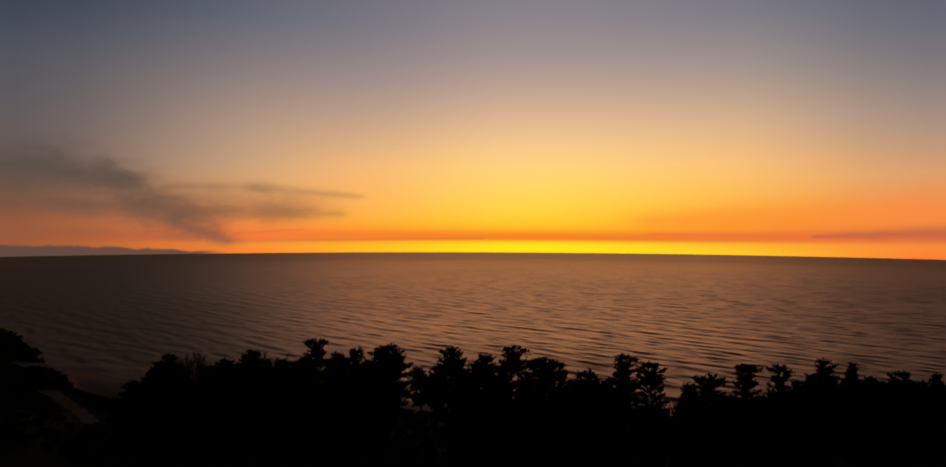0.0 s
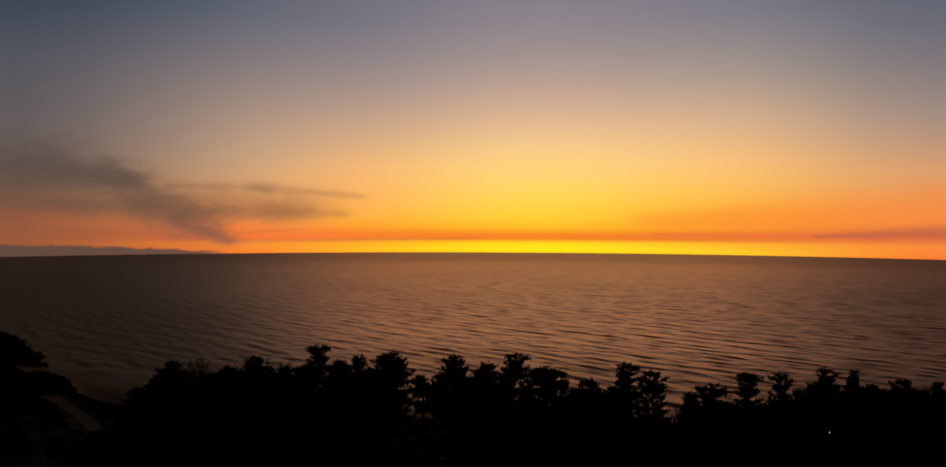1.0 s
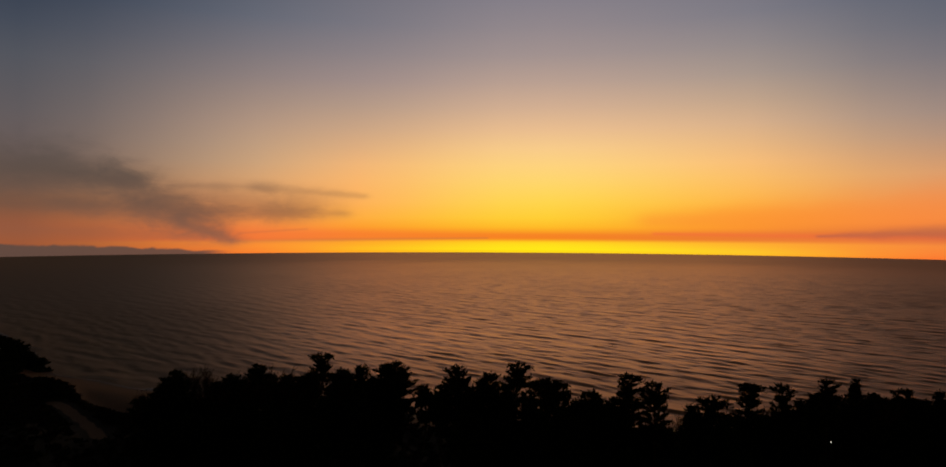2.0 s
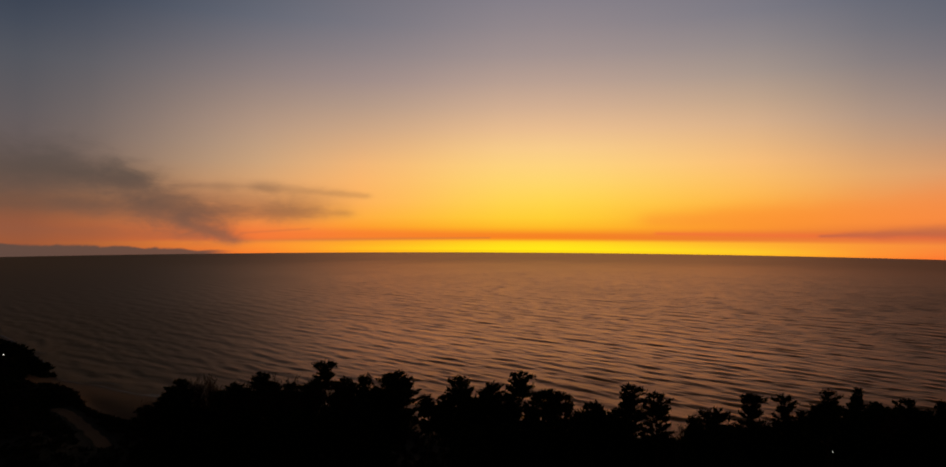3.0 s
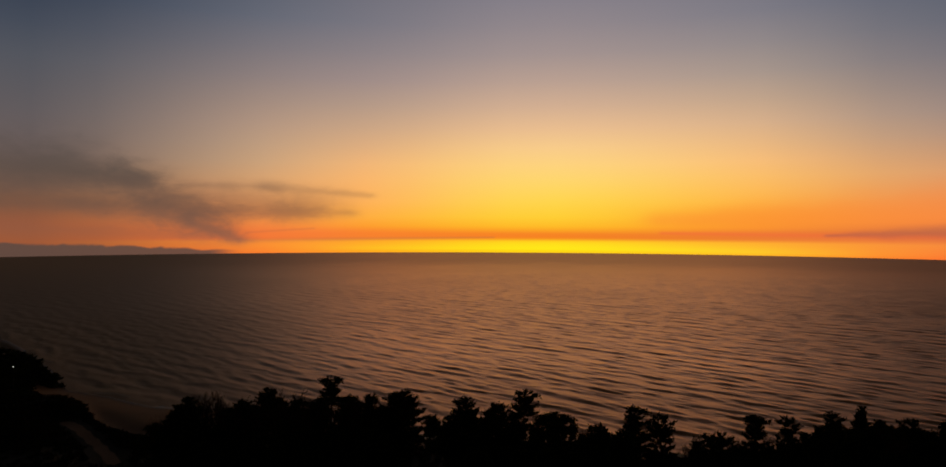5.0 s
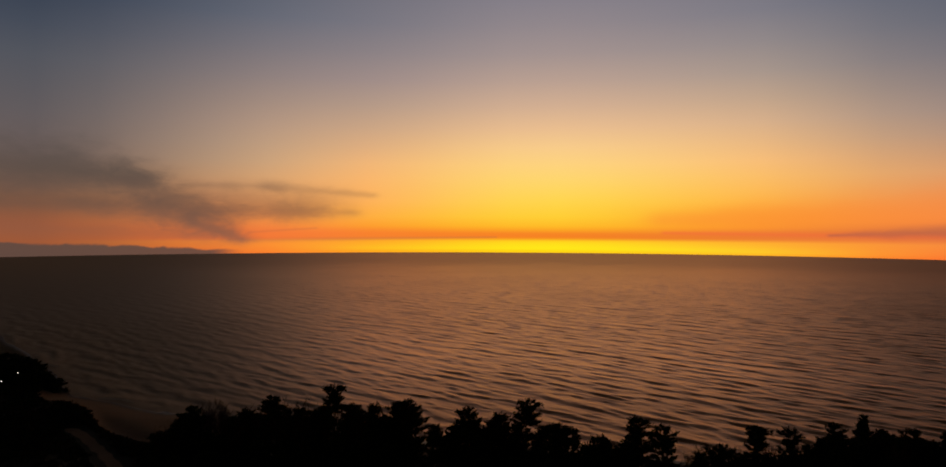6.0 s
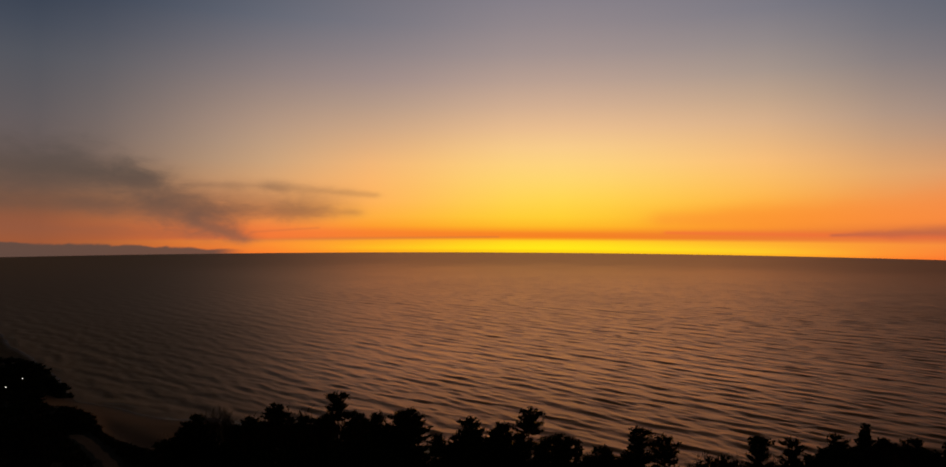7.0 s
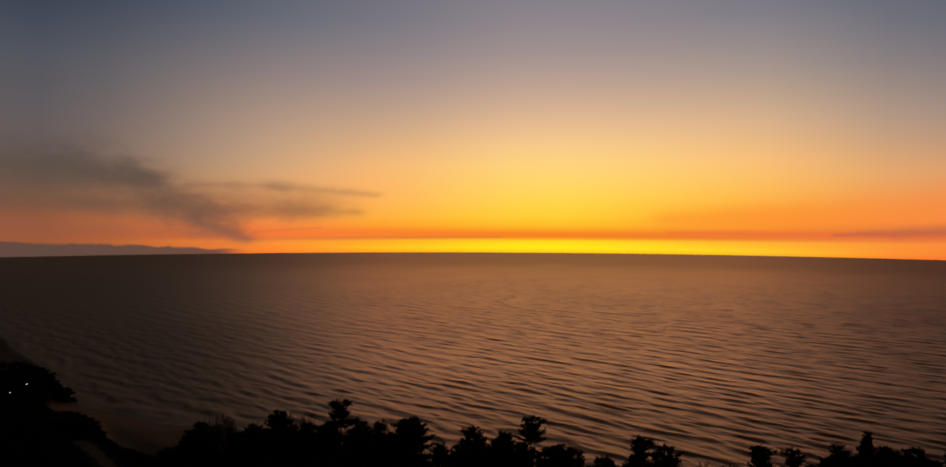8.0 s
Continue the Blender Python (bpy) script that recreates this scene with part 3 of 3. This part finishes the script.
# lower pines that close the wood between and before the tall ones
FILL_A = [(-53.0, 105.9, 10.6), (-50.7, 105.8, 11.1), (-49.6, 105.5, 12.7), (-45.4, 106.4, 10.4), (-43.2, 106.2, 10.0), (-42.2, 108.6, 12.6), (-39.0, 110.8, 12.6),
          (-34.6, 113.1, 12.5), (-32.5, 114.2, 12.5), (-29.8, 113.3, 12.5), (-28.3, 113.6, 13.1), (-22.8, 107.9, 13.8), (-20.2, 105.5, 14.8), (-15.6, 101.4, 15.1), (-13.9, 101.4, 14.7)]
FILL_B = [(-34.2, 97.7, 11.9),
          (-30.3, 97.8, 11.9), (-26.8, 98.1, 12.3), (-22.1, 96.9, 13.0), (-17.5, 95.7, 13.3), (-13.8, 94.1, 12.8), (-42.3, 96.8, 10.3), (-38.3, 96.9, 10.3), (-46.5, 96.4, 9.6)]
FILL_C = [(-0.7, 94.5, 15.6),
          (4.1, 97.8, 15.1), (7.3, 91.5, 15.7), (13.1, 87.2, 15.5), (15.8, 86.9, 15.9), (17.8, 87.6, 15.6), (-1.2, 83.9, 14.4), (3.5, 84.2, 14.4), (7.9, 81.8, 15.0),
          (11.6, 82.0, 14.5), (26.8, 81.6, 12.6), (31.0, 82.4, 12.2), (38.8, 90.0, 11.7), (42.6, 90.3, 12.0)]
FILL_D = [(35.9, 95.0, 11.4), (36.6, 93.0, 11.5), (40.8, 96.0, 11.1), (41.4, 94.0, 11.1), (44.0, 95.0, 11.0), (44.6, 93.0, 11.1), (30.9, 94.0, 10.2),
          (55.5, 106.0, 11.5), (26.0, 101.0, 8.0), (28.5, 104.0, 7.0), (44.6, 90.2, 11.7), (57.0, 101.5, 11.0), (59.6, 107.4, 10.2), (63.0, 109.2, 9.8),
          (65.8, 107.5, 10.4), (65.2, 104.2, 11.4), (65.4, 100.2, 12.3), (67.5, 99.4, 11.6), (68.5, 97.9, 11.9), (46.5, 97.2, 9.6), (58.0, 97.4, 9.8), (61.5, 96.1, 10.2),
          (65.7, 96.1, 9.8)]
for i, (x, y, top) in enumerate(FILL_A + FILL_B + FILL_C + FILL_D):
    pine(x, y, top, 4.8, .85, "round", 301 + i, 1.0, 1, "lower dense dark pine within the wood")

# the far wood where the bay bends
FAR = [(-140.4, 188.0, 7.3), (-139.3, 190.0, 6.8), (-138.1, 192.0, 6.1), (-133.2, 188.0, 6.3), (-132.5, 190.0, 5.6), (-132.2, 192.0, 4.7), (-127.7, 188.0, 4.4),
       (-119.4, 178.0, 3.9), (-117.4, 177.0, 3.3), (-115.5, 176.0, 3.0), (-113.7, 175.0, 3.0), (-131.4, 178.0, 6.6), (-127.4, 177.0, 6.6), (-125.2, 178.0, 6.1),
       (-121.9, 177.0, 5.5), (-119.6, 176.0, 4.7), (-123.3, 168.0, 5.8), (-120.9, 169.0, 5.6), (-116.9, 167.0, 5.7), (-115.8, 168.0, 4.9), (-115.3, 158.0, 5.2),
       (-113.1, 159.0, 4.7), (-109.7, 157.0, 5.2), (-108.2, 150.0, 4.6), (-106.4, 151.0, 4.6)]
for i, (x, y, top) in enumerate(FAR):
    pine(x, y, top, 4.2, .9, "round", 400 + i, 0.7, 1, "dark pine in the far wood by the bay")

# leafless trees
BARE = [(-47.3, 112.0, 14.3, 3.0), (-45.5, 111.0, 14.8, 3.0), (-45.1, 113.0, 14.0, 3.0), (-43.5, 112.0, 13.6, 3.0),
        (-49.5, 118.0, 12.8, 4.5),
        (-47.7, 117.0, 13.2, 4.5), (-45.9, 116.0, 13.0, 4.5), (-38.4, 122.0, 12.5, 4.5), (-35.9, 122.0, 12.1, 4.5), (-33.2, 120.0, 11.8, 4.5), (32.1, 105.0, 8.8, 4.5), (33.9, 104.0, 10.4, 4.5), (44.3, 104.0, 12.1, 4.5), (63.4, 108.0, 11.2, 4.5), (-42.1, 118.0, 12.4, 4.5)]
BARE_RIGHT = [(27.5, 97.0, 9.5, 3.5), (29.3, 100.0, 10.1, 4.0), (31.5, 100.0, 10.6, 4.0), (36.0, 98.0, 9.5, 4.0), (38.7, 100.0, 11.3, 4.0), (42.9, 100.0, 11.0, 4.0),
        (46.0, 99.0, 10.0, 4.0), (49.0, 102.0, 10.6, 4.0), (59.7, 100.0, 13.0, 4.0), (61.9, 100.0, 12.7, 4.0)]
HAZE = [(-37.1, 108.0, 14.3), (-32.8, 109.0, 14.5), (-28.4, 108.0, 14.3), (-29.8, 106.0, 14.3), (-27.0, 108.0, 14.3), (-22.2, 104.0, 15.5), (-19.5, 102.0, 15.8), (-15.2, 99.0, 15.9), (-52.0, 104.0, 12.1), (-50.7, 105.0, 12.3), (-40.4, 107.0, 13.9)]
for i, (x, y, top) in enumerate(HAZE):
    bare_tree(x, y, top + 0.6, 5.0, 540 + i, "leafless broadleaf tree among the pines")
for i, (x, y, top, wide) in enumerate(BARE + BARE_RIGHT):
    bare_tree(x, y, top, wide, 500 + i)


# ---- brush on the dunes ----
def brush(name, count, inside, seed, low, high, label):
    """Low leafless shrubs and grass tussocks: sprays of blades, all in one mesh."""
    rnd = np.random.default_rng(seed)
    soup = Soup()
    pts = []
    while len(pts) < count:
        x, y = rnd.uniform(-150, 80), rnd.uniform(70, 195)
        if inside(x, y):
            pts.append((x, y))
    pts = np.array(pts)
    z = land_height(pts[:, 0], pts[:, 1]) - fall(pts[:, 0], pts[:, 1])
    size = rnd.uniform(low, high, count)
    blades = 26
    k = count * blades
    c = np.repeat(np.column_stack((pts, z)), blades, axis=0)
    sz = np.repeat(size, blades)[:, None]
    out = rnd.normal(0, 1, (k, 3)) * np.array((0.7, 0.7, 0.45)) + np.array((0, 0, 0.75))
    out /= np.linalg.norm(out, axis=1)[:, None]
    root = c + np.column_stack((rnd.normal(0, 0.28, (k, 2)) * sz, np.zeros(k)))
    ln = sz * rnd.uniform(0.5, 1.0, (k, 1))
    wide = np.cross(out, rnd.normal(0, 1, (k, 3)))
    wide /= np.linalg.norm(wide, axis=1)[:, None] + 1e-9
    wide *= ln * 0.13
    v = np.stack((root - wide * 0.5, root + wide * 0.5, root + out * ln * 0.65 + wide, root + out * ln, root + out * ln * 0.65 - wide), axis=1).reshape(-1, 3)
    base = np.arange(k)[:, None] * 5
    soup.add(v, np.concatenate((base + np.array([[0, 1, 2]]), base + np.array([[0, 2, 4]]), base + np.array([[4, 2, 3]]))))
    tagged(new(name, mesh_from(name, *soup.arrays(), BRUSH)), label, "shrubs", kind="stuff")


def on_dune(x, y):
    s_ = float(inland(x, y))
    return float(beach_width(x)) + 1 < s_ < 60 and abs(x) < 0.85 * y and float(trail_distance(np.array([x]), np.array([y]))[0]) > 2.6


def by_trail(x, y):
    s_ = float(inland(x, y))
    return x < -45 and float(beach_width(x)) < s_ < 38 and 2.4 < float(trail_distance(np.array([x]), np.array([y]))[0]) < 16


brush("dune_shrubs", 4200, on_dune, 21, 0.4, 1.1, "dark low shrubs and dune grass under the pines")
brush("trail_shrubs", 1700, by_trail, 22, 0.35, 0.95, "dark low shrubs between the beach and the sandy trail")


# ---- lamps ----
def yard_lamp(x, y, z, label, globe=1.0):
    z0 = ground_z(x, y) - 0.1
    root = new("yard_lamp")
    root.location = (x, y, z0)
    tagged(root, label, "lamp", "lamps by the shore")
    h = z - z0
    pole = Soup()
    pole.tube([(0, 0, 0), (0, 0, 0.15), (0, 0, 0.16), (0, 0, h - 0.16), (0, 0, h - 0.10)], [0.10, 0.10, 0.045, 0.035, 0.07], 10)
    part_mesh("pole", *pole.arrays(), METAL, root, smooth=True)
    bulb = Soup()
    a = np.linspace(0.05, math.pi - 0.05, 8)
    bulb.tube(np.column_stack((0 * a, 0 * a, h - 0.11 * globe * np.cos(a))), 0.09 * globe * np.sin(a), 12)
    part_mesh("globe", *bulb.arrays(), LAMP, root, "lit white glass globe", True)
    cap = Soup()
    cap.tube([(0, 0, h + 0.10), (0, 0, h + 0.12), (0, 0, h + 0.18)], [0.11, 0.10, 0.02], 12)
    part_mesh("cap", *cap.arrays(), METAL, root)


yard_lamp(52.8, 100.0, 5.8, "lit yard lamp on a pole among the trees", 0.55)
yard_lamp(-108.7, 152.0, 9.6, "lit yard lamp on a pole by the far wood")
yard_lamp(-108.3, 146.0, 9.1, "lit yard lamp on a pole by the far wood")
